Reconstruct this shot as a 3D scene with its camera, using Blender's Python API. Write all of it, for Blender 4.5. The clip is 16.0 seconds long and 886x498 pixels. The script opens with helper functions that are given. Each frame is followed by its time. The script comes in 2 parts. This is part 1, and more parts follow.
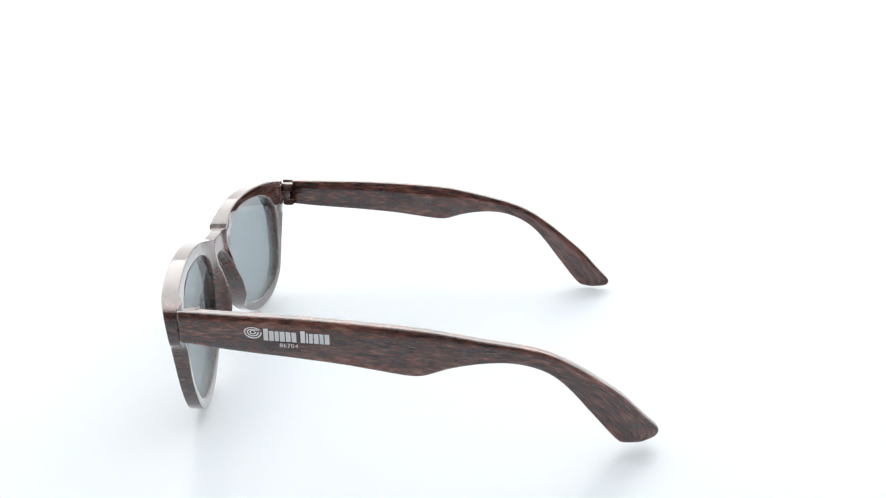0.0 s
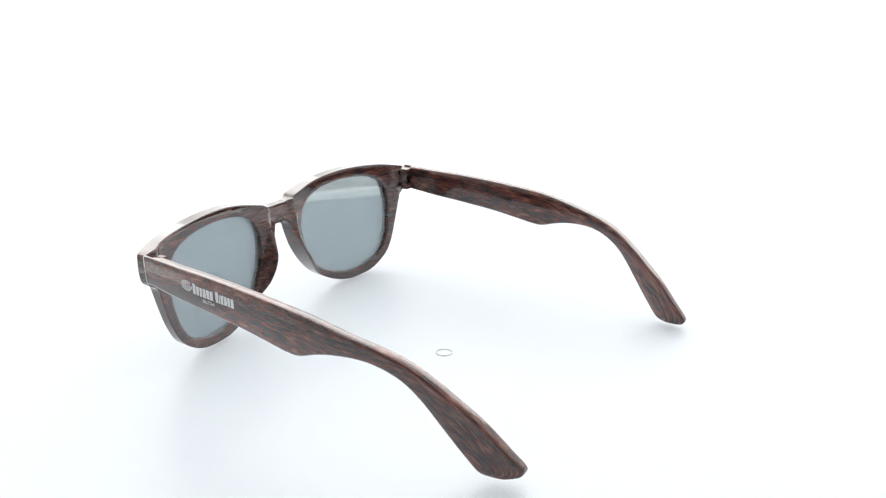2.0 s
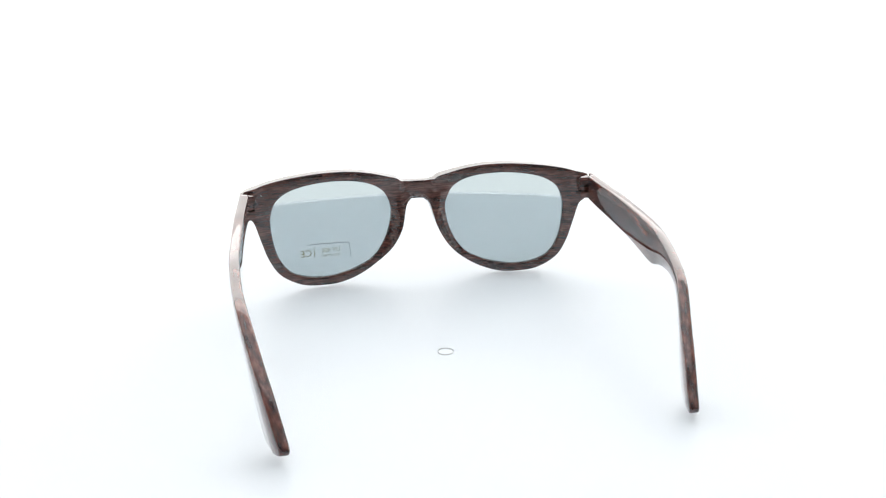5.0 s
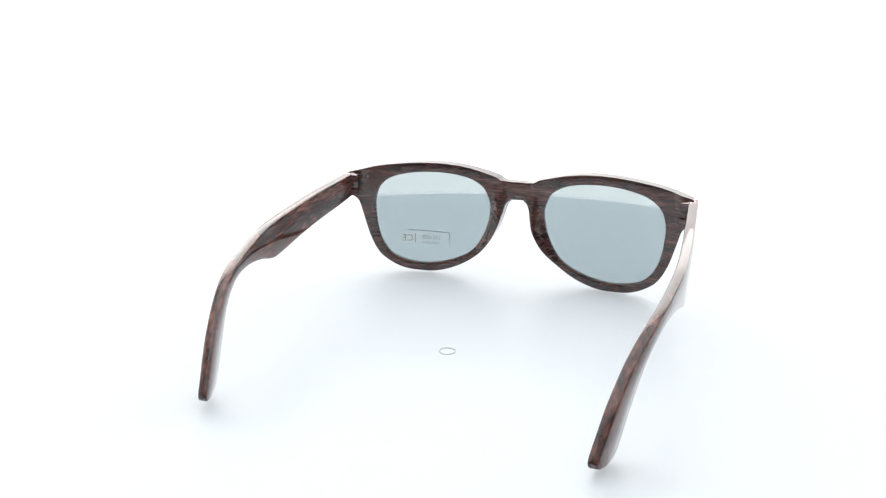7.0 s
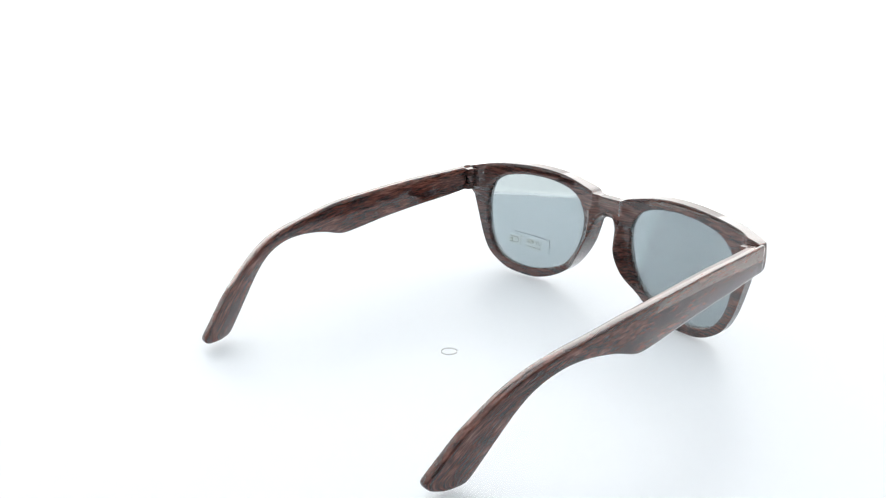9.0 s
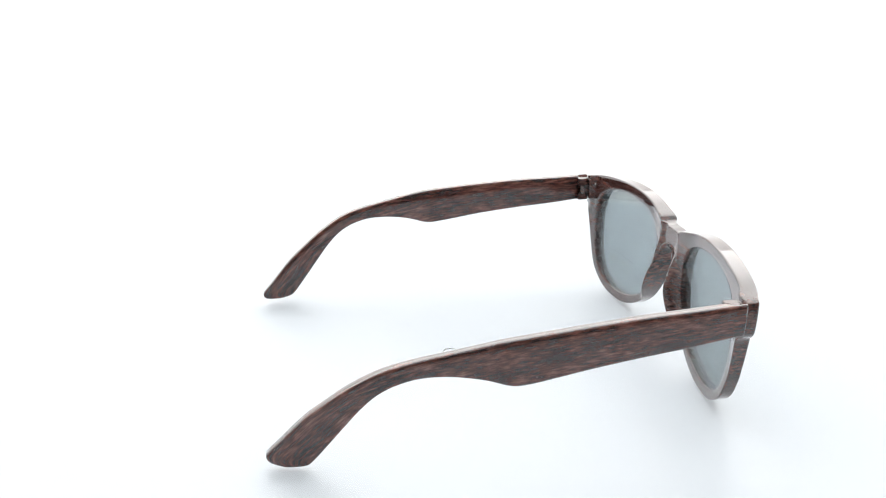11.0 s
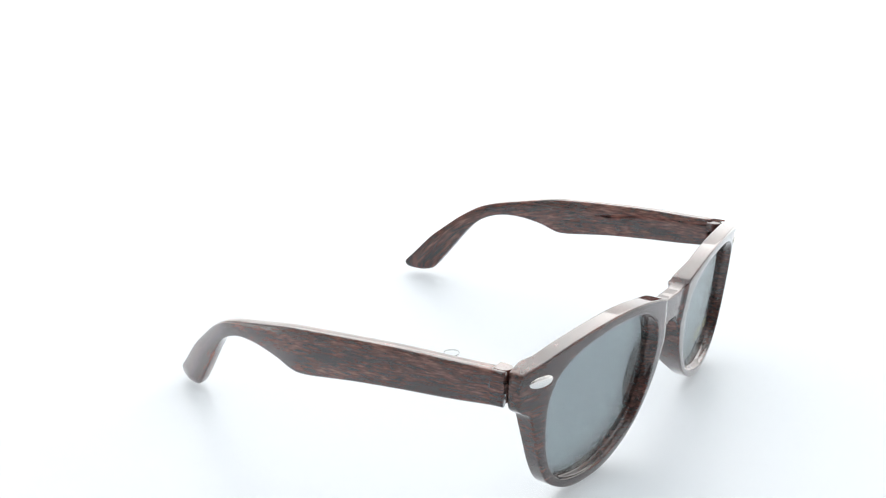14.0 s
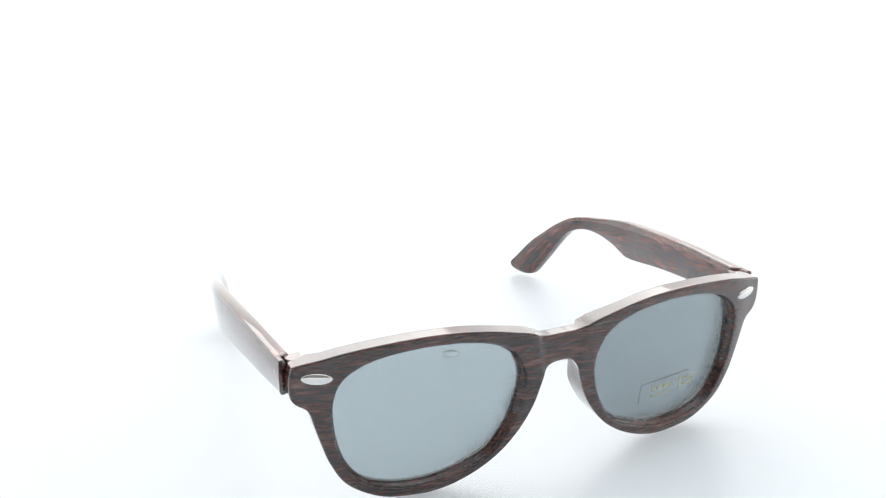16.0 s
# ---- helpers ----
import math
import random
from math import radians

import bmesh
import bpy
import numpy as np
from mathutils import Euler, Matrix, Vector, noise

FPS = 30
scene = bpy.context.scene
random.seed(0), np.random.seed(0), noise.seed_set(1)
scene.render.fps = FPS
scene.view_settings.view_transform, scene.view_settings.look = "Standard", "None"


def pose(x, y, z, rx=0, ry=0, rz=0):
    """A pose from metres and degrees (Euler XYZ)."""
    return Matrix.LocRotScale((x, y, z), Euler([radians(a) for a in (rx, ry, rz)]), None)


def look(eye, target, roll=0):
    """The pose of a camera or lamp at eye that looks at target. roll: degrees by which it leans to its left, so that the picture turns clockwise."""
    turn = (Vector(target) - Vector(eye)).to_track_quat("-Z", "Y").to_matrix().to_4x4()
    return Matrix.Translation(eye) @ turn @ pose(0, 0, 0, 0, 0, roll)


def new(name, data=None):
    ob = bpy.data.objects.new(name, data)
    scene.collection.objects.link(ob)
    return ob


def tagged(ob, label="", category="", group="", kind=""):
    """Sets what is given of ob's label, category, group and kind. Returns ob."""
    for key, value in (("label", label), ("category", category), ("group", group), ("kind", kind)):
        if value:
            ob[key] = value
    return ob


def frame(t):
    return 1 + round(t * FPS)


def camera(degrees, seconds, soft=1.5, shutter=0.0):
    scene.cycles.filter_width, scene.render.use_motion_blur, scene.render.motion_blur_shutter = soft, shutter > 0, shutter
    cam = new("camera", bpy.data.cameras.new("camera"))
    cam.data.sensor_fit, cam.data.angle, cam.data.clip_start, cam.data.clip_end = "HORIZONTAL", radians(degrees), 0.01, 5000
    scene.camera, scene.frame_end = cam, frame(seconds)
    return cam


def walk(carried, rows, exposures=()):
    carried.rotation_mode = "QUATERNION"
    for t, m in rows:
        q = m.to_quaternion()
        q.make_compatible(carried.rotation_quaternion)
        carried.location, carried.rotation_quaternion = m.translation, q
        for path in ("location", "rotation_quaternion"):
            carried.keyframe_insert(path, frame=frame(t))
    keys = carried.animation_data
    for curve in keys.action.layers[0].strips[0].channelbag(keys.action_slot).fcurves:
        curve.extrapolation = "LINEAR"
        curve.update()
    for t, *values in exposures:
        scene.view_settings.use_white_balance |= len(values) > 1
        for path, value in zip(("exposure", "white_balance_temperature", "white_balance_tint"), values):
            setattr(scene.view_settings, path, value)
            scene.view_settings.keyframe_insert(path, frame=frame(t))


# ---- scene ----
cam = camera(48.95, 16.0, soft=1.1)
EYE = (0.0, -0.3213, 0.1496)
AIM = (-0.003825, 0.624397, -0.175428)
PATH = [(0.0, look(EYE, AIM, -0.678)), (16.0, look(EYE, AIM, -0.678))]
walk(cam, PATH)

# ---- light: softboxes inside unseen added white sides, open towards the camera ----
world = bpy.data.worlds.new("studio")
scene.world = world
world.use_nodes = True
wbg = world.node_tree.nodes["Background"]
wbg.inputs["Color"].default_value = (0.86, 0.93, 1.0, 1)
wbg.inputs["Strength"].default_value = 0.62


def area_lamp(name, place, target, sx, sy, watts, colour=(1, 1, 1)):
    data = bpy.data.lights.new(name, "AREA")
    data.shape, data.size, data.size_y, data.energy, data.color = "RECTANGLE", sx, sy, watts, colour
    ob = new(name, data)
    ob.matrix_world = look(place, target)
    return ob


area_lamp("back_softbox_light", (0.0, 0.92, 0.64), (0, 0, 0.12), 2.7, 1.3, 22.0, (1.0, 0.99, 0.975))
area_lamp("overhead_softbox_light", (0.0, -0.05, 0.95), (0, 0.02, 0), 1.3, 0.9, 2.6, (0.86, 0.935, 1.0))

# ---- materials ----


def material(name, base, rough, metal=0.0, spec=0.5, coat=0.0):
    m = bpy.data.materials.new(name)
    m.use_nodes = True
    b = m.node_tree.nodes["Principled BSDF"]
    b.inputs["Base Color"].default_value = (*base, 1)
    b.inputs["Roughness"].default_value = rough
    b.inputs["Metallic"].default_value = metal
    b.inputs["Specular IOR Level"].default_value = spec
    b.inputs["Coat Weight"].default_value = coat
    return m


def noise_node(nt, scale, detail, rough, vec):
    n = nt.nodes.new("ShaderNodeTexNoise")
    n.inputs["Scale"].default_value, n.inputs["Detail"].default_value = scale, detail
    n.inputs["Roughness"].default_value = rough
    nt.links.new(vec, n.inputs["Vector"])
    return n.outputs["Fac"]


def ramp_node(nt, fac, stops):
    r = nt.nodes.new("ShaderNodeValToRGB")
    e = r.color_ramp.elements
    e[0].position, e[0].color = stops[0][0], (*stops[0][1], 1)
    e[1].position, e[1].color = stops[-1][0], (*stops[-1][1], 1)
    for p, c in stops[1:-1]:
        k = e.new(p)
        k.color = (*c, 1)
    nt.links.new(fac, r.inputs["Fac"])
    return r.outputs["Color"]


def bump_node(nt, height, strength, distance):
    b = nt.nodes.new("ShaderNodeBump")
    b.inputs["Strength"].default_value, b.inputs["Distance"].default_value = strength, distance
    nt.links.new(height, b.inputs["Height"])
    return b.outputs["Normal"]


def wood_plastic(name, along, seed, bright=1.0):
    """Glossy brown plastic printed with a fine rosewood grain that runs along one axis."""
    m = material(name, (0.05, 0.03, 0.03), 0.2, 0, 0.5, 1.0)
    nt = m.node_tree
    b = nt.nodes["Principled BSDF"]
    b.inputs["Coat Roughness"].default_value = 0.03
    co = nt.nodes.new("ShaderNodeTexCoord")
    mp = nt.nodes.new("ShaderNodeMapping")
    if along == "y":
        at = nt.nodes.new("ShaderNodeAttribute")
        at.attribute_name = "grain"
        nt.links.new(at.outputs["Vector"], mp.inputs["Vector"])
    else:
        nt.links.new(co.outputs["Object"], mp.inputs["Vector"])
    mp.inputs["Location"].default_value = (seed, seed * 0.7, seed * 1.3)
    mp.inputs["Scale"].default_value = (0.6, 0.15, 1) if along == "y" else (0.10, 0.4, 1)
    fine = noise_node(nt, 1300, 4, 0.62, mp.outputs["Vector"])
    broad = noise_node(nt, 260, 3, 0.55, mp.outputs["Vector"])
    mix = nt.nodes.new("ShaderNodeMath")
    mix.operation = "MULTIPLY_ADD"
    nt.links.new(fine, mix.inputs[0])
    mix.inputs[1].default_value = 0.62
    half = nt.nodes.new("ShaderNodeMath")
    half.operation = "MULTIPLY"
    half.inputs[1].default_value = 0.38
    nt.links.new(broad, half.inputs[0])
    nt.links.new(half.outputs[0], mix.inputs[2])
    col = ramp_node(nt, mix.outputs[0], [(0.36, (0.024, 0.012, 0.0115)), (0.46, (0.038 + 0.017 * bright, 0.019, 0.0175)),
                                         (0.53, (0.062 + 0.05 * bright, 0.029 + 0.008 * bright, 0.025)), (0.59, (0.075 + 0.12 * bright, 0.04 + 0.026 * bright, 0.034 + 0.016 * bright)), (0.70, (0.10 + 0.2 * bright, 0.052 + 0.09 * bright, 0.04 + 0.055 * bright))])
    nt.links.new(col, b.inputs["Base Color"])
    rr = ramp_node(nt, broad, [(0.3, (0.05, 0.05, 0.05)), (0.7, (0.085, 0.085, 0.085))])
    nt.links.new(rr, b.inputs["Roughness"])
    nt.links.new(bump_node(nt, mix.outputs[0], 0.02, 0.00006), b.inputs["Normal"])
    return m


def clear_sheet(name, tint, gloss_rough=0.02, gloss=1.0, ior=1.5):
    """Thin clear or tinted plastic: light goes straight through, with a real surface gloss."""
    m = bpy.data.materials.new(name)
    m.use_nodes = True
    nt = m.node_tree
    nt.nodes.remove(nt.nodes["Principled BSDF"])
    tr = nt.nodes.new("ShaderNodeBsdfTransparent")
    tr.inputs["Color"].default_value = (*tint, 1)
    gl = nt.nodes.new("ShaderNodeBsdfGlossy")
    gl.inputs["Roughness"].default_value = gloss_rough
    fr = nt.nodes.new("ShaderNodeFresnel")
    fr.inputs["IOR"].default_value = ior
    k = nt.nodes.new("ShaderNodeMath")
    k.operation = "MULTIPLY"
    k.inputs[1].default_value = gloss
    nt.links.new(fr.outputs[0], k.inputs[0])
    mx = nt.nodes.new("ShaderNodeMixShader")
    nt.links.new(k.outputs[0], mx.inputs[0])
    nt.links.new(tr.outputs[0], mx.inputs[1])
    nt.links.new(gl.outputs[0], mx.inputs[2])
    nt.links.new(mx.outputs[0], nt.nodes["Material Output"].inputs["Surface"])
    return m


def thin_ink(name, base, cover, stain=(1, 1, 1)):
    """Ink that covers only part of the clear surface under it."""
    m = material(name, base, 0.5)
    nt = m.node_tree
    tr = nt.nodes.new("ShaderNodeBsdfTransparent")
    tr.inputs["Color"].default_value = (*stain, 1)
    mx = nt.nodes.new("ShaderNodeMixShader")
    mx.inputs[0].default_value = cover
    nt.links.new(tr.outputs[0], mx.inputs[1])
    nt.links.new(nt.nodes["Principled BSDF"].outputs[0], mx.inputs[2])
    nt.links.new(mx.outputs[0], nt.nodes["Material Output"].inputs["Surface"])
    return m


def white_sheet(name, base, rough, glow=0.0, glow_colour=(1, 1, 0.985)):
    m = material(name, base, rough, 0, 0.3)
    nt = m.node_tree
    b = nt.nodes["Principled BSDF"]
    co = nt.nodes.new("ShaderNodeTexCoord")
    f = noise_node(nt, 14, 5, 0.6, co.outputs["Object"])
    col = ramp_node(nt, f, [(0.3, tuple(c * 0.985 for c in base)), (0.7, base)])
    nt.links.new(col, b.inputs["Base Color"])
    # glow adds emission to brighten a sheet that is no lamp
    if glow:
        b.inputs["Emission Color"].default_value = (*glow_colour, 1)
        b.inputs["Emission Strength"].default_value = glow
    g = noise_node(nt, 900, 2, 0.5, co.outputs["Object"])
    nt.links.new(bump_node(nt, g, 0.03, 0.0002), b.inputs["Normal"])
    return m


WOOD_Y = wood_plastic("rosewood_print_lengthwise", "y", 0.31)
WOOD_X = wood_plastic("rosewood_print_crosswise", "x", 0.17, 0.42)
LENS = clear_sheet("smoke_grey_lens", (0.642, 0.688, 0.703), 0.015, 0.6)
PLATE = clear_sheet("clear_acrylic", (0.995, 0.998, 1.0), 0.3, 0.04)
SILVER = material("polished_silver", (0.86, 0.85, 0.83), 0.08, 1.0)
STEEL = material("hinge_steel", (0.2, 0.19, 0.185), 0.3, 1.0)
GOLD_INK = thin_ink("pale_gold_ink", (0.62, 0.54, 0.25), 0.5, (0.9, 0.82, 0.5))
WHITE_INK = material("white_ink", (0.82, 0.82, 0.84), 0.45)
LINE_INK = thin_ink("sticker_cut_edge", (0.05, 0.05, 0.05), 0.85)
RIM_GREY = clear_sheet("cut_acrylic_edge", (0.9, 0.91, 0.89), 0.2, 0.6)
# added emission weakens the shadows on the turntable; no lamp sits beneath
TABLE_WHITE = white_sheet("white_platform_with_glow", (0.485, 0.51, 0.54), 0.55, 0.315, (0.93, 0.98, 1.0))
BOUNCE_WHITE = white_sheet("white_bounce_cloth", (0.88, 0.88, 0.88), 0.9)
# emission added so the backdrop burns out to white; no lamp behind it
BACK_WHITE = white_sheet("white_backdrop_with_glow", (0.85, 0.85, 0.85), 0.9, 0.40)
TABLE_WHITE_FRONT = white_sheet("white_table_sheet", (0.82, 0.83, 0.85), 0.6)
DARK_ROOM = material("dim_room_wall", (0.2, 0.195, 0.195), 0.8)

# ---- helpers for the parts ----
MM = 0.001


def part(name, bm, mat, parent=None, label="", smooth=True):
    me = bpy.data.meshes.new(name)
    bm.normal_update()
    bm.to_mesh(me)
    bm.free()
    for p in me.polygons:
        p.use_smooth = smooth
    me.materials.append(mat)
    ob = new(name, me)
    if parent is not None:
        ob.parent = parent
    if label:
        tagged(ob, label)
    return ob


def catmull(points, steps, closed=True):
    """A smooth curve through control points of any dimension."""
    pts = [np.array(p, float) for p in points]
    n = len(pts)
    out = []
    for i in range(n if closed else n - 1):
        if closed:
            a, b, c, d = pts[i - 1], pts[i], pts[(i + 1) % n], pts[(i + 2) % n]
        else:
            a, b, c, d = pts[max(i - 1, 0)], pts[i], pts[i + 1], pts[min(i + 2, n - 1)]
        for k in range(steps):
            t = k / steps
            out.append(0.5 * (2 * b + (c - a) * t + (2 * a - 5 * b + 4 * c - d) * t * t + (3 * b - a - 3 * c + d) * t ** 3))
    if not closed:
        out.append(pts[-1])
    return np.array(out)


def inset(loop, d):
    """The closed curve moved by d to the left of its way."""
    t = np.roll(loop, -1, 0) - np.roll(loop, 1, 0)
    t /= np.linalg.norm(t, axis=1)[:, None] + 1e-12
    return loop + d * np.stack([-t[:, 1], t[:, 0]], 1)


def inside(poly, p):
    x, y = p
    a, b = poly, np.roll(poly, -1, 0)
    hit = ((a[:, 1] > y) != (b[:, 1] > y)) & (x < (b[:, 0] - a[:, 0]) * (y - a[:, 1]) / (b[:, 1] - a[:, 1] + 1e-15) + a[:, 0])
    return bool(hit.sum() % 2)


def smooth_step(a, b, x):
    t = np.clip((x - a) / (b - a), 0, 1)
    return t * t * (3 - 2 * t)


# ---- the backdrop, the added white sides, the floor and the turntable ----


def build_setting():
    # table sweep: floor that curves up into the backdrop, one thick sheet
    bm = bmesh.new()
    prof = [(-0.06, -0.06), (0.75, -0.06)] + [(0.75 + 0.25 * math.sin(a), 0.19 - 0.25 * math.cos(a)) for a in np.linspace(0.15, math.pi / 2, 10)] + [(1.0, 1.5)]
    rows = []
    for y, z in prof:
        rows.append([bm.verts.new((x, y, z)) for x in np.linspace(-1.5, 1.5, 9)])
    for r, s in zip(rows, rows[1:]):
        for k in range(8):
            bm.faces.new((r[k], r[k + 1], s[k + 1], s[k]))
    bmesh.ops.solidify(bm, geom=bm.faces[:], thickness=0.01)
    tagged(part("backdrop", bm, BACK_WHITE), "seamless white studio backdrop sweep with added glow", "backdrop", kind="structure")
    bm = bmesh.new()
    bmesh.ops.create_cube(bm, size=1)
    for v in bm.verts:
        v.co = Vector((v.co.x * 3.0, -0.735 + v.co.y * 1.35, -0.065 + v.co.z * 0.03))
    tagged(part("floor", bm, TABLE_WHITE_FRONT, smooth=False), "plain white sheet on the table before the backdrop", "table top", kind="structure")
    # white sides and ceiling are unseen, added to bounce light onto the set
    for name, c, s, mat in (("wall_left", (-1.52, -0.2, 0.72), (0.02, 2.4, 1.56), BOUNCE_WHITE), ("wall_right", (1.52, -0.2, 0.72), (0.02, 2.4, 1.56), BOUNCE_WHITE),
                            ("ceiling", (0, -0.2, 1.52), (3.06, 2.5, 0.02), BOUNCE_WHITE), ("wall_behind", (0, -1.42, 0.72), (3.06, 0.02, 1.56), DARK_ROOM)):
        bm = bmesh.new()
        bmesh.ops.create_cube(bm, size=1)
        for v in bm.verts:
            v.co = Vector([c[k] + v.co[k] * s[k] for k in range(3)])
        tagged(part(name, bm, mat, smooth=False), "plain white side out of view, added to bounce light" if mat == BOUNCE_WHITE else "dim room behind the camera", "wall" if "wall" in name else "ceiling", kind="structure")


PLATE_R, PLATE_T, HOLE_R = 0.215, 0.0012, 0.0026


def ring_solid(bm, r0, r1, z0, z1, cx=0.0, cy=0.0, seg=128, round_by=0.0):
    prof = [(r1 - round_by, z0), (r1, z0 + round_by), (r1, z1 - round_by), (r1 - round_by, z1), (r0 + round_by, z1), (r0, z1 - round_by), (r0, z0 + round_by), (r0 + round_by, z0)]
    rows = []
    for k in range(seg):
        a = 2 * math.pi * k / seg
        rows.append([bm.verts.new((cx + r * math.cos(a), cy + r * math.sin(a), z)) for r, z in prof])
    for k in range(seg):
        p, q = rows[k], rows[(k + 1) % seg]
        for j in range(len(prof)):
            bm.faces.new((p[j], q[j], q[(j + 1) % len(prof)], p[(j + 1) % len(prof)]))
    bmesh.ops.recalc_face_normals(bm, faces=bm.faces[:])


def build_turntable():
    top = new("turntable")
    tagged(top, "round white photo turntable with a clear acrylic cover", "turntable")
    bm = bmesh.new()
    bmesh.ops.create_cone(bm, cap_ends=True, segments=128, radius1=PLATE_R, radius2=PLATE_R, depth=0.012)
    bmesh.ops.translate(bm, verts=bm.verts[:], vec=(0, 0, -PLATE_T - 0.0061))
    part("platform", bm, TABLE_WHITE, top, "white round platform with an added glow", smooth=False)
    bm = bmesh.new()
    bmesh.ops.create_cone(bm, cap_ends=True, segments=64, radius1=0.12, radius2=0.1, depth=0.044)
    bmesh.ops.translate(bm, verts=bm.verts[:], vec=(0, 0, -PLATE_T - 0.0121 - 0.022))
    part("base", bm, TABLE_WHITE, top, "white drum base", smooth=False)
    bm = bmesh.new()
    ring_solid(bm, HOLE_R + 0.0004, PLATE_R, -PLATE_T, 0.0, -0.0006, 0.0012, round_by=0.0003)
    part("cover_plate", bm, PLATE, top, "clear acrylic cover disc", smooth=False)
    bm = bmesh.new()
    ring_solid(bm, HOLE_R + 0.00018, HOLE_R + 0.0003, -0.0008, -0.0004, -0.0006, 0.0012, seg=40)
    part("hole_edge", bm, RIM_GREY, top, "dark edge of the centre hole")
    return top


# ---- the sunglasses; measures in millimetres, x to the wearer's right, y ahead, z up ----
CX, Z0 = 3.4, -6.8
YAW, ROLL = 0.004, -0.005   # the glasses stand a hair askew

RIM_TOP = [(0, 49.2), (4.5, 49.2), (7.4, 49.9), (9.4, 51.0), (15, 52.4), (22, 53.9), (30, 54.9), (40, 55.1), (50, 54.5), (60, 53.3), (68, 51.6), (72.4, 50.5)]
RIM_SIDE = [(73.4, 49.5), (74.0, 45), (73.7, 41.2), (72.3, 39.2), (69.6, 37.2), (68.0, 31.8), (66.6, 26.8), (64.6, 20.8), (61.1, 14.5), (56, 10.4), (50, 7.8), (43, 6.95)]
RIM_NOSE = [(36, 7.1), (29, 8.9), (22.5, 12), (17, 16), (13, 20.4), (10.2, 24.5), (7.9, 29), (6.2, 34), (5.0, 37.6), (3.0, 39.8)]
HOLE = [(10.9, 38), (12.6, 43.6), (15.4, 47.2), (20.3, 49.9), (28, 51.6), (38, 52.1), (48, 51.2), (56, 49), (61.4, 44.9), (63.6, 39.3), (63.9, 34), (62.8, 25.3),
        (60.3, 18.4), (56, 13.2), (49.8, 10.6), (43, 9.6), (36, 10), (27.6, 12.2), (19.7, 16.3), (14.5, 23.3), (11.7, 30.9)]


def front_y(x, z):
    """How far ahead the front face lies."""
    bridge = 1 - smooth_step(5.7, 7.3, abs(x) + (50 - z) * 0.2 - 1.0)
    return 86.8 - 7.1 * (x / 68) ** 2 - (0.088 - 0.0001 * x) * (49 - z) - 0.9 * bridge - 1.0 * smooth_step(64, 75, abs(x))


def depth(x, z, nose):
    """The thickness of the front, more at the end pieces and on the nose flanges."""
    end = smooth_step(65.5, 69, abs(x)) * smooth_step(36.5, 38.5, z)
    low = 1 - smooth_step(40, 46, z)
    flange = nose * (1 - smooth_step(8.5, 21, abs(x))) * smooth_step(9, 21, z) * smooth_step(5.6 - 3.6 * low, 7.4 + 0.8 * low, abs(x))
    bridge = 1 - smooth_step(5.6, 7.4, abs(x))
    rim = 4.3 + 0.9 * smooth_step(22, 46, z)
    rim += (1.0 + 3.6 * (1 - smooth_step(34, 48, z))) * flange - 1.0 * bridge
    return rim + end * (front_y(x, z) - 73.4 - rim)


def world_mm(x, y, z):
    return Vector(((CX + x - YAW * y) * MM, (y + YAW * x) * MM, (z + Z0 + ROLL * x) * MM))


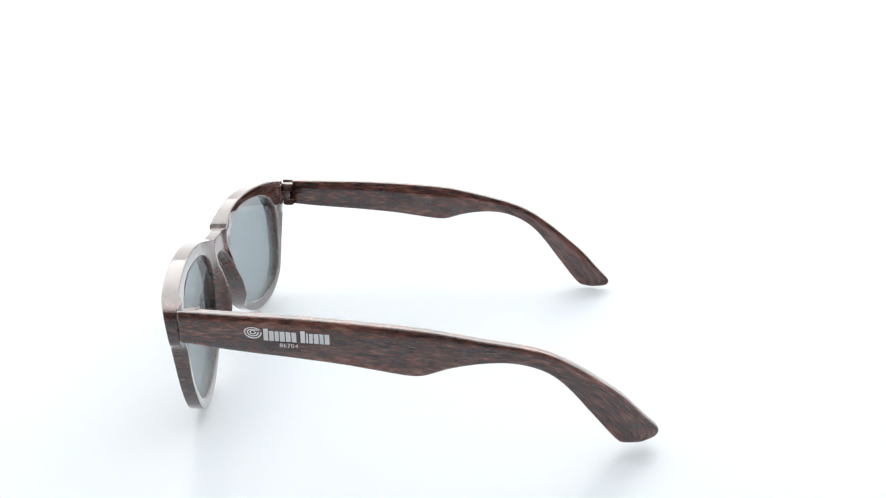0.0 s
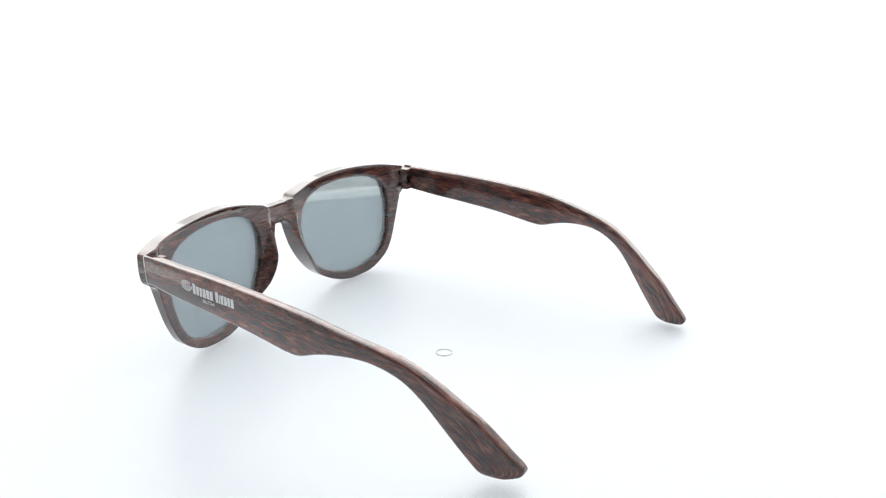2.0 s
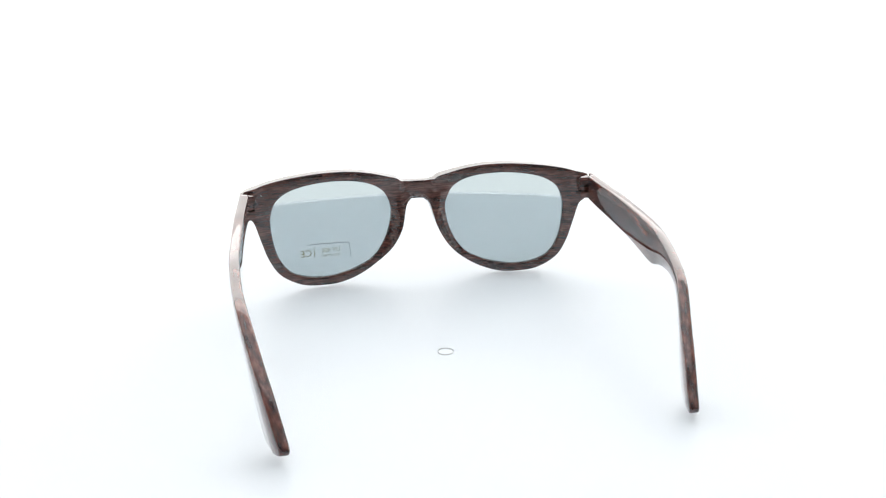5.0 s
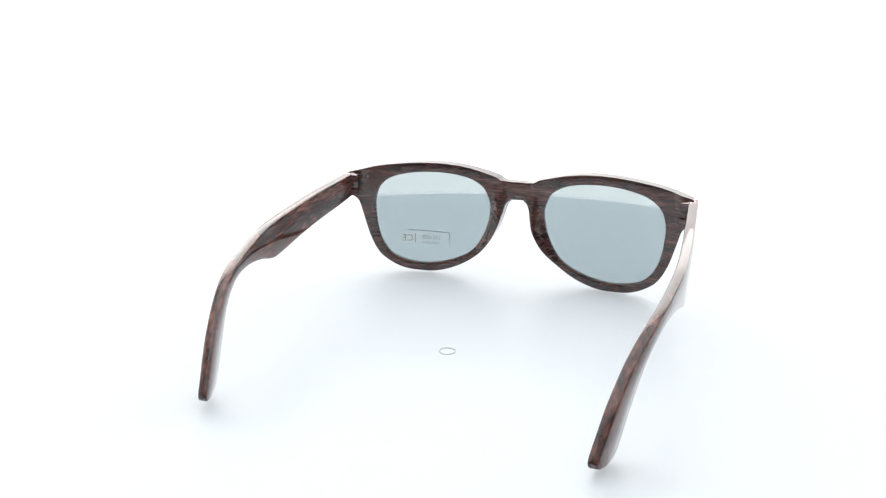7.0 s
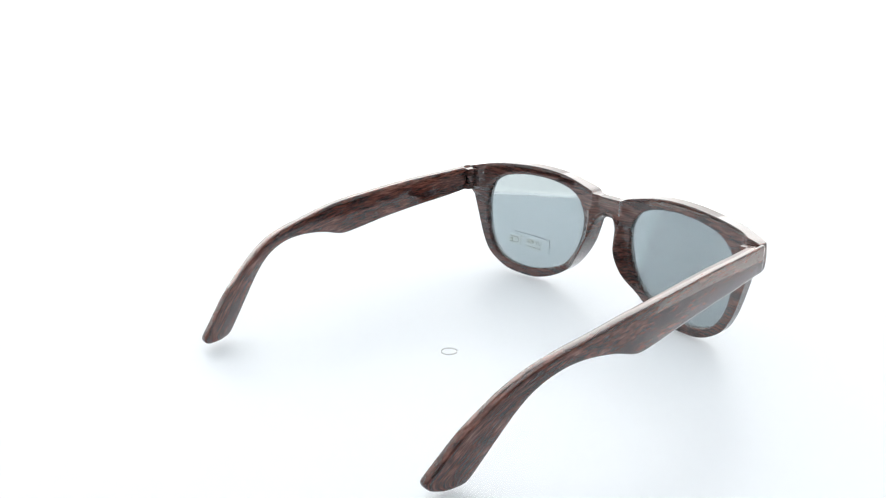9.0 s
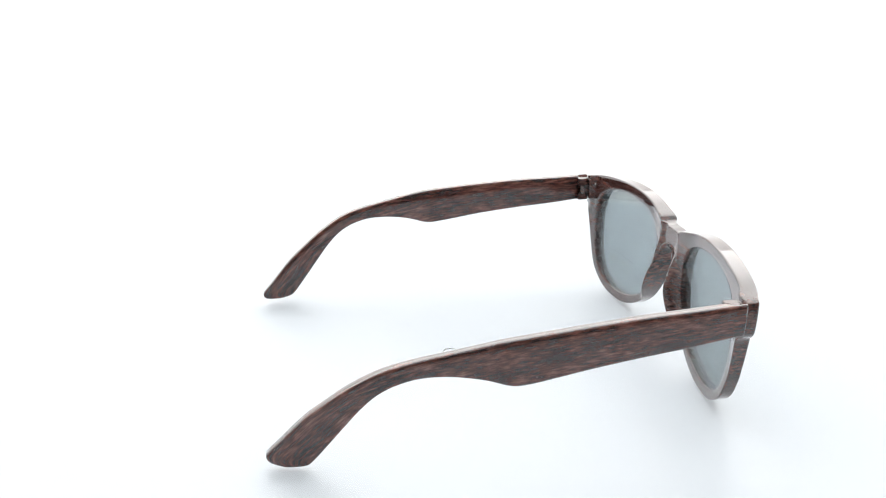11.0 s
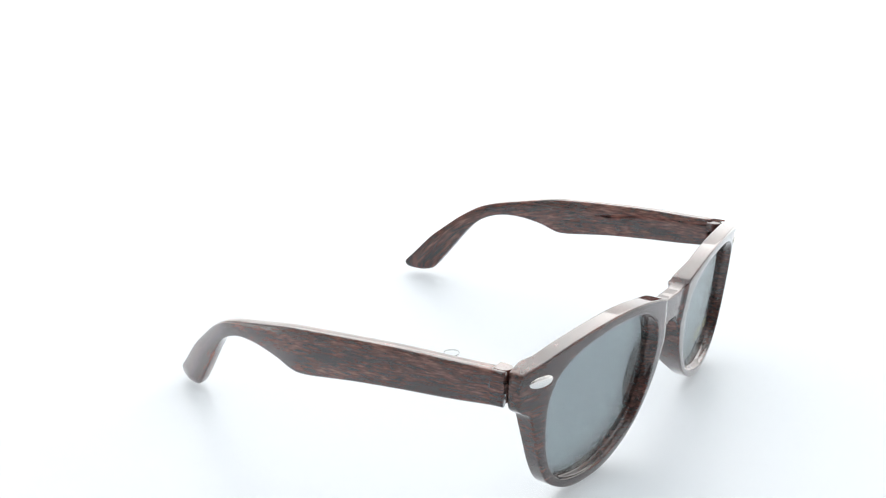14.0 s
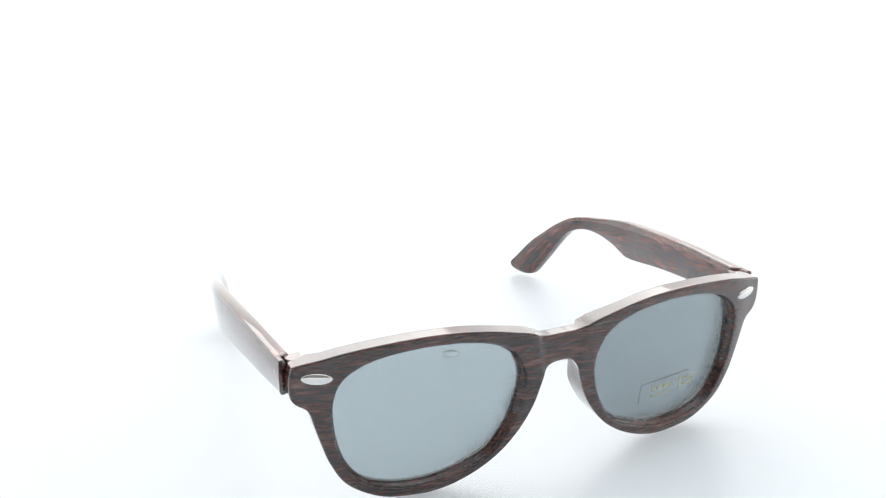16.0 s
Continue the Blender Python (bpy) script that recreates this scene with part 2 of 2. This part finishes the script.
def build_front(parent):
    half = RIM_TOP + RIM_SIDE + RIM_NOSE
    ctrl = half + [(0, 40.3)] + [(-x, z) for x, z in reversed(half[1:])]
    outer = catmull(ctrl, 5)
    holes = [catmull(HOLE, 6), catmull([(-x, z) for x, z in reversed(HOLE)], 6)]

    def area(l):
        return 0.5 * np.sum(l[:, 0] * np.roll(l[:, 1], -1) - np.roll(l[:, 0], -1) * l[:, 1])
    if area(outer) < 0:
        outer = outer[::-1]
    holes = [h if area(h) < 0 else h[::-1] for h in holes]   # solid always to the left
    bm = bmesh.new()
    # inset, nearness to the front (1), the middle (0) or the back (-1), and the way in from that face
    rim_steps = [(0.5, 1, 0.0), (0.24, 1, 0.05), (0.06, 1, 0.22), (0.0, 1, 0.5), (0.0, 1, 0.75), (0.0, 0, 0.0), (0.0, -1, 0.65), (0.0, -1, 0.4), (0.05, -1, 0.17), (0.2, -1, 0.04), (0.5, -1, 0.0)]
    # a lens opening narrows from the front to the groove of the lens, with a fine ledge on the way
    hole_steps = [(0.5, 1, 0.0), (0.22, 1, 0.05), (0.05, 1, 0.22), (-0.05, 1, 0.5), (-0.38, 1, 1.35), (-0.62, 1, 1.5), (-0.95, 1, 2.6), (-1.0, 1, 2.8), (-0.95, -1, 0.45), (-0.8, -1, 0.16), (-0.4, -1, 0.0)]
    caps = {"front": [], "back": []}
    for loop, is_outer in ((outer, True), (holes[0], False), (holes[1], False)):
        rings = []
        steps = rim_steps if is_outer else hole_steps
        for k, (ins, face, dz) in enumerate(steps):
            l = inset(loop, ins)
            ring = []
            for (x, z), (bx, bz) in zip(l, loop):
                f, d = front_y(x, z), depth(bx, bz, 1.0 if is_outer else 0.0)
                y = f - dz if face > 0 else (f - d + dz if face < 0 else f - d / 2)
                arch = (1 - smooth_step(4.5, 7.5, abs(bx))) * (1 - smooth_step(41, 45, bz)) if is_outer else 0.0
                ring.append(bm.verts.new(world_mm(x, y, z + arch * 2.6 * k / 10)))
            rings.append(ring)
        for a, b in zip(rings, rings[1:]):
            for i in range(len(a)):
                j = (i + 1) % len(a)
                bm.faces.new((a[i], a[j], b[j], b[i]))
        caps["front"].append((inset(loop, steps[0][0]), rings[0]))
        caps["back"].append((inset(loop, steps[-1][0]), rings[-1]))
    from_xz = [(x, z) for x in np.arange(-73, 73.1, 0.9) for z in np.arange(7.5, 55.5, 0.9)]
    for side in ("front", "back"):
        verts2, edges2, owner = [], [], []
        loops = caps[side]
        for l, ring in loops:
            s = len(verts2)
            verts2 += [Vector(p) for p in l]
            owner += ring
            edges2 += [(s + i, s + (i + 1) % len(l)) for i in range(len(l))]
        far_in, far_h = inset(loops[0][0], 0.6), [inset(loops[1][0], 0.6), inset(loops[2][0], 0.6)]
        for p in from_xz:
            if inside(far_in, p) and not any(inside(h, p) for h in far_h):
                verts2.append(Vector(p))
        from mathutils import geometry
        vo, eo, fo, orig, _, _ = geometry.delaunay_2d_cdt(verts2, edges2, [], 0, 1e-4)
        made = []
        for v, src in zip(vo, orig):
            k = next((s for s in src if s < len(owner)), None)
            if k is not None:
                made.append(owner[k])
            else:
                x, z = v
                if side == "front":
                    y = front_y(x, z)
                else:
                    do = np.min(np.hypot(outer[:, 0] - x, outer[:, 1] - z))
                    dh = min(np.min(np.hypot(h[:, 0] - x, h[:, 1] - z)) for h in holes)
                    w = dh / (do + dh)
                    y = front_y(x, z) - depth(x, z, w)
                made.append(bm.verts.new(world_mm(x, y, z)))
        for f in fo:
            c = np.mean([np.array(vo[i]) for i in f], 0)
            if inside(loops[0][0], c) and not inside(loops[1][0], c) and not inside(loops[2][0], c):
                try:
                    bm.faces.new([made[i] for i in f])
                except ValueError:
                    pass
    bmesh.ops.recalc_face_normals(bm, faces=bm.faces[:])
    part("front_frame", bm, WOOD_X, parent, "dark brown wood-grain plastic front with keyhole bridge")
    return holes


def lens_y(x, z, sx):
    """Front face of the lens, with its own slight bulge."""
    u, w = (x - sx * 38) / 27, (z - 31) / 21
    return front_y(sx * max(abs(x), 14), z) - 2.85 + 0.12 * (1 - u * u - w * w)


def build_lens(parent, loop, sx):
    bm = bmesh.new()
    c = loop.mean(0)
    big = c + (loop - c) * 1.025
    faces = {}
    for side, back in ((0, 0.0), (1, 1.2)):
        rings = []
        for r in np.linspace(1, 0.08, 9):
            rings.append([bm.verts.new(world_mm(x, lens_y(x, z, sx) - back, z)) for x, z in c + (big - c) * r])
        for a, b in zip(rings, rings[1:]):
            for i in range(len(a)):
                j = (i + 1) % len(a)
                bm.faces.new((a[i], a[j], b[j], b[i]))
        bm.faces.new(rings[-1])
        faces[side] = rings[0]
    a, b = faces[0], faces[1]
    for i in range(len(a)):
        j = (i + 1) % len(a)
        bm.faces.new((a[i], a[j], b[j], b[i]))
    for ring in (a, b):
        for i in range(len(ring)):
            e = bm.edges.get((ring[i], ring[(i + 1) % len(ring)]))
            e.smooth = False
    bmesh.ops.recalc_face_normals(bm, faces=bm.faces[:])
    return part("lens", bm, LENS, parent, "smoke grey tinted lens")


# stations along a temple: upper edge (y, z), lower edge (y, z)
STATIONS = [((73.25, 50.7), (72.8, 41.0)), ((69.0, 50.6), (69.0, 40.8)), ((68.6, 50.6), (68.6, 40.7)), ((57, 50.2), (57, 39.3)), ((42, 49.8), (42, 37.9)), ((27, 48.9), (27, 36.2)), ((18, 48.2), (18, 34.8)),
            ((9, 47.4), (9, 33.4)), ((2, 46.6), (3.5, 33.3)), ((-5, 45.3), (-4, 35.5)), ((-14, 43.4), (-13, 36.8)), ((-23, 41.3), (-21, 36.5)),
            ((-31.5, 38.3), (-27.8, 34.4)), ((-40, 33.3), (-33.2, 31.1)), ((-48, 27.2), (-37.9, 26.4)), ((-54, 22.2), (-42.6, 20.5)), ((-60.6, 15.2), (-47.9, 13.8)), ((-64.3, 11.4), (-51.2, 9.8)),
            ((-64.9, 9.9), (-53.2, 8.0)), ((-64.0, 8.5), (-56.0, 7.4)), ((-61.5, 7.7), (-58.5, 7.2))]
BOW = {-1: [(90, 73.6), (72, 74.4), (45, 76.2), (20, 77.4), (0, 78.0), (-25, 76.3), (-45, 72.2), (-66, 65.6), (-76, 62)],
       1: [(90, 74.4), (72, 75.3), (45, 76.9), (20, 78.1), (0, 77.9), (-25, 74.5), (-45, 68.8), (-66, 63.4), (-76, 61)]}
BOW = {k: catmull(v, 8, False)[::-1] for k, v in BOW.items()}


def temple_x(y, sx):
    """From the middle to the outer face of a temple."""
    return float(np.interp(y, BOW[sx][:, 0], BOW[sx][:, 1]))


def build_temple(parent, sx):
    st = catmull([(*a, *b) for a, b in STATIONS], 5, False)
    bm = bmesh.new()
    rows = []
    n = len(st)
    grain = bm.verts.layers.float_vector.new("grain")
    mid = (st[:, :2] + st[:, 2:]) / 2
    run = np.concatenate([[0], np.cumsum(np.hypot(*np.diff(mid, axis=0).T))])
    for k, (ty, tz, by, bz) in enumerate(st):
        s = k / (n - 1)
        thick = float(np.interp(s, [0, 0.1, 0.5, 0.62, 0.8, 0.97, 1.0], [4.0, 3.9, 3.5, 3.8, 3.6, 3.0, 1.6]))
        if ty > 68.8:
            thick = 1.7   # outer skin beside the hinge
        height = math.hypot(ty - by, tz - bz)
        r = min(0.6, height * 0.3, thick * 0.35)
        ring = []
        crown = 0.25
        # cross-section: u along the height from the lower edge, w from the outer face inwards
        sec = [(0, r), (r * 0.3, r * 0.3), (r, 0), (height * 0.5, -crown * 0.5), (height - r, 0), (height - r * 0.3, r * 0.3), (height, r),
               (height, thick - r), (height - r * 0.3, thick - r * 0.3), (height - r, thick), (height * 0.5, thick + crown * 0.5), (r, thick), (r * 0.3, thick - r * 0.3), (0, thick - r)]
        for u, w in sec:
            f = u / height
            y, z = by + (ty - by) * f, bz + (tz - bz) * f
            if sx < 0:   # this arm is bent a little higher behind the ear
                bend = float(smooth_step(-12, -34, y))
                y, z = y - 0.5 * bend, z + 0.5 * bend * (1 - 0.7 * float(smooth_step(-48, -64, y)))
            v = bm.verts.new(world_mm(sx * (temple_x(y, sx) - w), y, z))
            v[grain] = Vector((w * 0.6 + sx * 9, run[k], u - height)) * MM
            ring.append(v)
        rows.append(ring)
    m = len(rows[0])
    for a, b in zip(rows, rows[1:]):
        for i in range(m):
            bm.faces.new((a[i], a[(i + 1) % m], b[(i + 1) % m], b[i]))
    bm.faces.new(rows[0])
    bm.faces.new(rows[-1][::-1])
    bmesh.ops.recalc_face_normals(bm, faces=bm.faces[:])
    return part("temple", bm, WOOD_Y, parent, "curved brown wood-grain plastic temple arm")


def box_bm(bm, c, s, r=0.25):
    """A small box with rounded edges, centre and size in millimetres."""
    g = bmesh.ops.create_cube(bm, size=1)
    vs = g["verts"]
    for v in vs:
        v.co = Vector([c[k] + v.co[k] * s[k] for k in range(3)])
    es = list({e for v in vs for e in v.link_edges})
    made = bmesh.ops.bevel(bm, geom=es, offset=r, segments=2, affect="EDGES", profile=0.5)
    return made


def to_world(bm):
    for v in bm.verts:
        v.co = world_mm(*v.co)


def rounded_bar(bm, c, s, nose):
    """A hinge knuckle: a flat bar across the pin whose end towards nose (+1 ahead, -1 back) is a half round."""
    cx, cy, cz = c
    sx, sy, sz = s
    r = sx / 2
    prof = [(-r, -nose * sy / 2), (r, -nose * sy / 2)]
    mid = nose * (sy / 2 - r)
    prof += [(r * math.cos(a), mid + nose * r * math.sin(a)) for a in np.linspace(0, math.pi, 9)]
    e = 0.18
    rows = []
    for z, k in ((-sz / 2, 1 - e / r), (-sz / 2 + e, 1), (sz / 2 - e, 1), (sz / 2, 1 - e / r)):
        rows.append([bm.verts.new((cx + px * k, cy + py * (k * 0.5 + 0.5), cz + z)) for px, py in prof])
    n = len(prof)
    for a, b in zip(rows, rows[1:]):
        for i in range(n):
            bm.faces.new((a[i], a[(i + 1) % n], b[(i + 1) % n], b[i]))
    bm.faces.new(rows[0][::-1])
    bm.faces.new(rows[-1])
    bmesh.ops.recalc_face_normals(bm, faces=bm.faces[:])


def build_hinge(parent, temple, sx):
    # two knuckles on the temple, a tongue on the front between them, and the pin through all three
    x = sx * 70.8
    bm = bmesh.new()
    box_bm(bm, (x - sx * 0.2, 74.3, 45.3), (5.0, 2.6, 8.6), 0.5)
    to_world(bm)
    hinge = part("hinge", bm, WOOD_X, parent, "moulded brown plastic hinge block")
    bm = bmesh.new()
    rounded_bar(bm, (x, 71.7, 45.3), (4.2, 4.4, 3.1), -1)
    to_world(bm)
    part("hinge_tongue", bm, WOOD_X, hinge, smooth=False)
    bm = bmesh.new()
    bmesh.ops.create_cone(bm, cap_ends=True, segments=20, radius1=0.7, radius2=0.7, depth=9.1, matrix=Matrix.Translation((x, 71.0, 45.4)))
    to_world(bm)
    part("hinge_pin", bm, STEEL, hinge, "small steel hinge screw")
    for z, tall in ((48.5, 3.0), (42.2, 2.6)):
        bm = bmesh.new()
        rounded_bar(bm, (x, 70.6, z), (4.4, 4.6, tall), 1)
        to_world(bm)
        part("hinge_knuckle", bm, WOOD_X, temple, smooth=False)


def build_rivet(parent, sx):
    bm = bmesh.new()
    bmesh.ops.create_uvsphere(bm, u_segments=28, v_segments=14, radius=1)
    cx, cz = 67.3, 46.8
    for v in bm.verts:
        p = v.co.copy()
        x, z = sx * (cx + p.x * 3.9), cz + p.z * 1.65 + p.x * 0.25
        v.co = world_mm(x, front_y(x, z) + p.y * 0.75 * (1 if p.y > 0 else 0.3), z)
    part("rivet", bm, SILVER, parent, "oval polished silver stud")


def build_pit(parent):
    # small moulding mark on the inner face of one end piece
    x, z = -66.0, 48.2
    bm = bmesh.new()
    bmesh.ops.create_cone(bm, cap_ends=True, segments=20, radius1=0.55, radius2=0.4, depth=0.5, matrix=Matrix.Translation((x, front_y(x, z) - depth(x, z, 0.5) + 0.18, z)) @ Matrix.Rotation(math.pi / 2, 4, "X"))
    to_world(bm)
    part("moulding_mark", bm, STEEL, parent, "tiny dark moulding mark")


def letters(text, size, place, mat, name, parent, label, stretch=1.0):
    """Words in the built-in font, laid flat; place turns (u, v) in millimetres into a point."""
    cu = bpy.data.curves.new(name, "FONT")
    cu.body, cu.size, cu.resolution_u = text, size, 3
    ob = bpy.data.objects.new(name, cu)
    scene.collection.objects.link(ob)
    me = bpy.data.meshes.new_from_object(ob.evaluated_get(bpy.context.evaluated_depsgraph_get()))
    bpy.data.objects.remove(ob)
    bm = bmesh.new()
    bm.from_mesh(me)
    bpy.data.meshes.remove(me)
    for v in bm.verts:
        v.co = place(v.co.x * stretch, v.co.y)
    return part(name, bm, mat, parent, label, smooth=False)


def build_prints(lens, temple):
    # gold print on the wearer's left lens, read from the front
    def on_lens(u, v):
        x, z = -34.3 - u, 18.3 + v
        return world_mm(x, lens_y(x, z, -1) + 0.06, z)
    letters("UV 400", 2.6, lambda u, v: on_lens(u, v + 2.4), GOLD_INK, "lens_print", lens, "pale gold UV 400 print")
    letters("PROTECTION", 1.35, lambda u, v: on_lens(u, v + 0.4), GOLD_INK, "lens_print", lens, "pale gold PROTECTION print")
    letters("CE", 4.2, lambda u, v: on_lens(u + 12.1, v + 1.2), GOLD_INK, "lens_print", lens, "pale gold CE mark")
    bm = bmesh.new()
    vs = [bm.verts.new(on_lens(u, v)) for u, v in ((11.0, 0.5), (11.3, 0.5), (11.3, 5), (11.0, 5))]
    bm.faces.new(vs)
    part("lens_print", bm, GOLD_INK, lens, "thin gold bar", smooth=False)
    # clear film sticker with a cut edge
    def strip(pts, wd):
        bm2 = bmesh.new()
        for (u0, v0), (u1, v1) in zip(pts, pts[1:]):
            d = Vector((u1 - u0, v1 - v0)).normalized()
            nx, ny = -d.y * wd, d.x * wd
            q = [bm2.verts.new(on_lens(a, b) + Vector((0, 0.00004, 0))) for a, b in ((u0 - nx, v0 - ny), (u1 - nx, v1 - ny), (u1 + nx, v1 + ny), (u0 + nx, v0 + ny))]
            bm2.faces.new(q)
        return bm2
    part("sticker_edge", strip([(-4.4, -0.6), (-4.0, 5.8), (2, 6.0), (8, 6.2), (14.5, 6.3)], 0.12), LINE_INK, lens, "thin cut edge of a clear sticker", smooth=False)

    # white brand print on the outer face of the wearer's left temple, as plain blocks
    def on_temple(u, v):
        y = 54.2 - u
        z = 43.2 + v - (u - 5.8) * 0.042
        return world_mm(-(temple_x(y, -1) + 0.19), y, z)
    u = 5.7
    for k, wd in enumerate((1.35, 1.3, 1.15, 1.4, 1.35, 1.35, 1.3, 0.55, 1.05, 1.35, 1.1, 1.35)):
        tall = 3.6 if k in (0, 6) else 3.0
        u += 0.9 if k == 6 else 0
        bm = bmesh.new()
        bm.faces.new([bm.verts.new(on_temple(a, b)) for a, b in ((u, 0), (u + wd, 0), (u + wd, tall), (u, tall))])
        part("print_block", bm, WHITE_INK, temple, "plain white printed block", smooth=False)
        u += wd + 0.3
    letters("86704", 1.75, lambda a, b: on_temple(10.1 + a, b - 1.75), WHITE_INK, "print_number", temple, "white printed number 86704", 1.25)
    # emblem: nested open rings in a rounded shield outline
    for r in (1.0, 0.68, 0.38):
        bm = bmesh.new()
        ring = []
        for k in range(33):
            a = 2 * math.pi * k / 32 * 0.93 + 0.5
            row = []
            for e in (r, r - 0.17):
                px, py = math.cos(a) * e, math.sin(a) * e
                py = py * (0.72 if py > 0 else 1.0)
                row.append(bm.verts.new(on_temple(2.7 + px * 2.6, 2.3 + py * 2.0)))
            ring.append(row)
        for p, q in zip(ring, ring[1:]):
            bm.faces.new((p[0], q[0], q[1], p[1]))
        part("print_emblem", bm, WHITE_INK, temple, "white printed ring emblem", smooth=False)


def build_sunglasses():
    top = new("sunglasses")
    tagged(top, "dark brown wood-grain plastic sunglasses with smoke grey lenses, opened", "sunglasses")
    holes = build_front(top)
    for h in holes:
        sx = 1 if h[:, 0].mean() > 0 else -1
        lens = build_lens(top, h, sx)
        temple = build_temple(top, sx)
        build_hinge(top, temple, sx)
        build_rivet(top, sx)
        if sx < 0:
            build_prints(lens, temple)
            build_pit(top)
    return top


build_setting()
turntable = build_turntable()
sunglasses = build_sunglasses()

# degrees of the turntable, second by second
TURN = [87.12, 71.74, 56.42, 41.16, 25.94, 10.76, -4.39, -19.58, -34.75, -49.91, -65.08, -80.26, -95.45, -110.68, -125.93, -141.23, -156.58]


def motions():
    walk(sunglasses, [(float(t), pose(0, 0, 0, 0, 0, a)) for t, a in enumerate(TURN)])
    walk(turntable, [(float(t), pose(0, 0, 0, 0, 0, a)) for t, a in enumerate(TURN)])


motions()
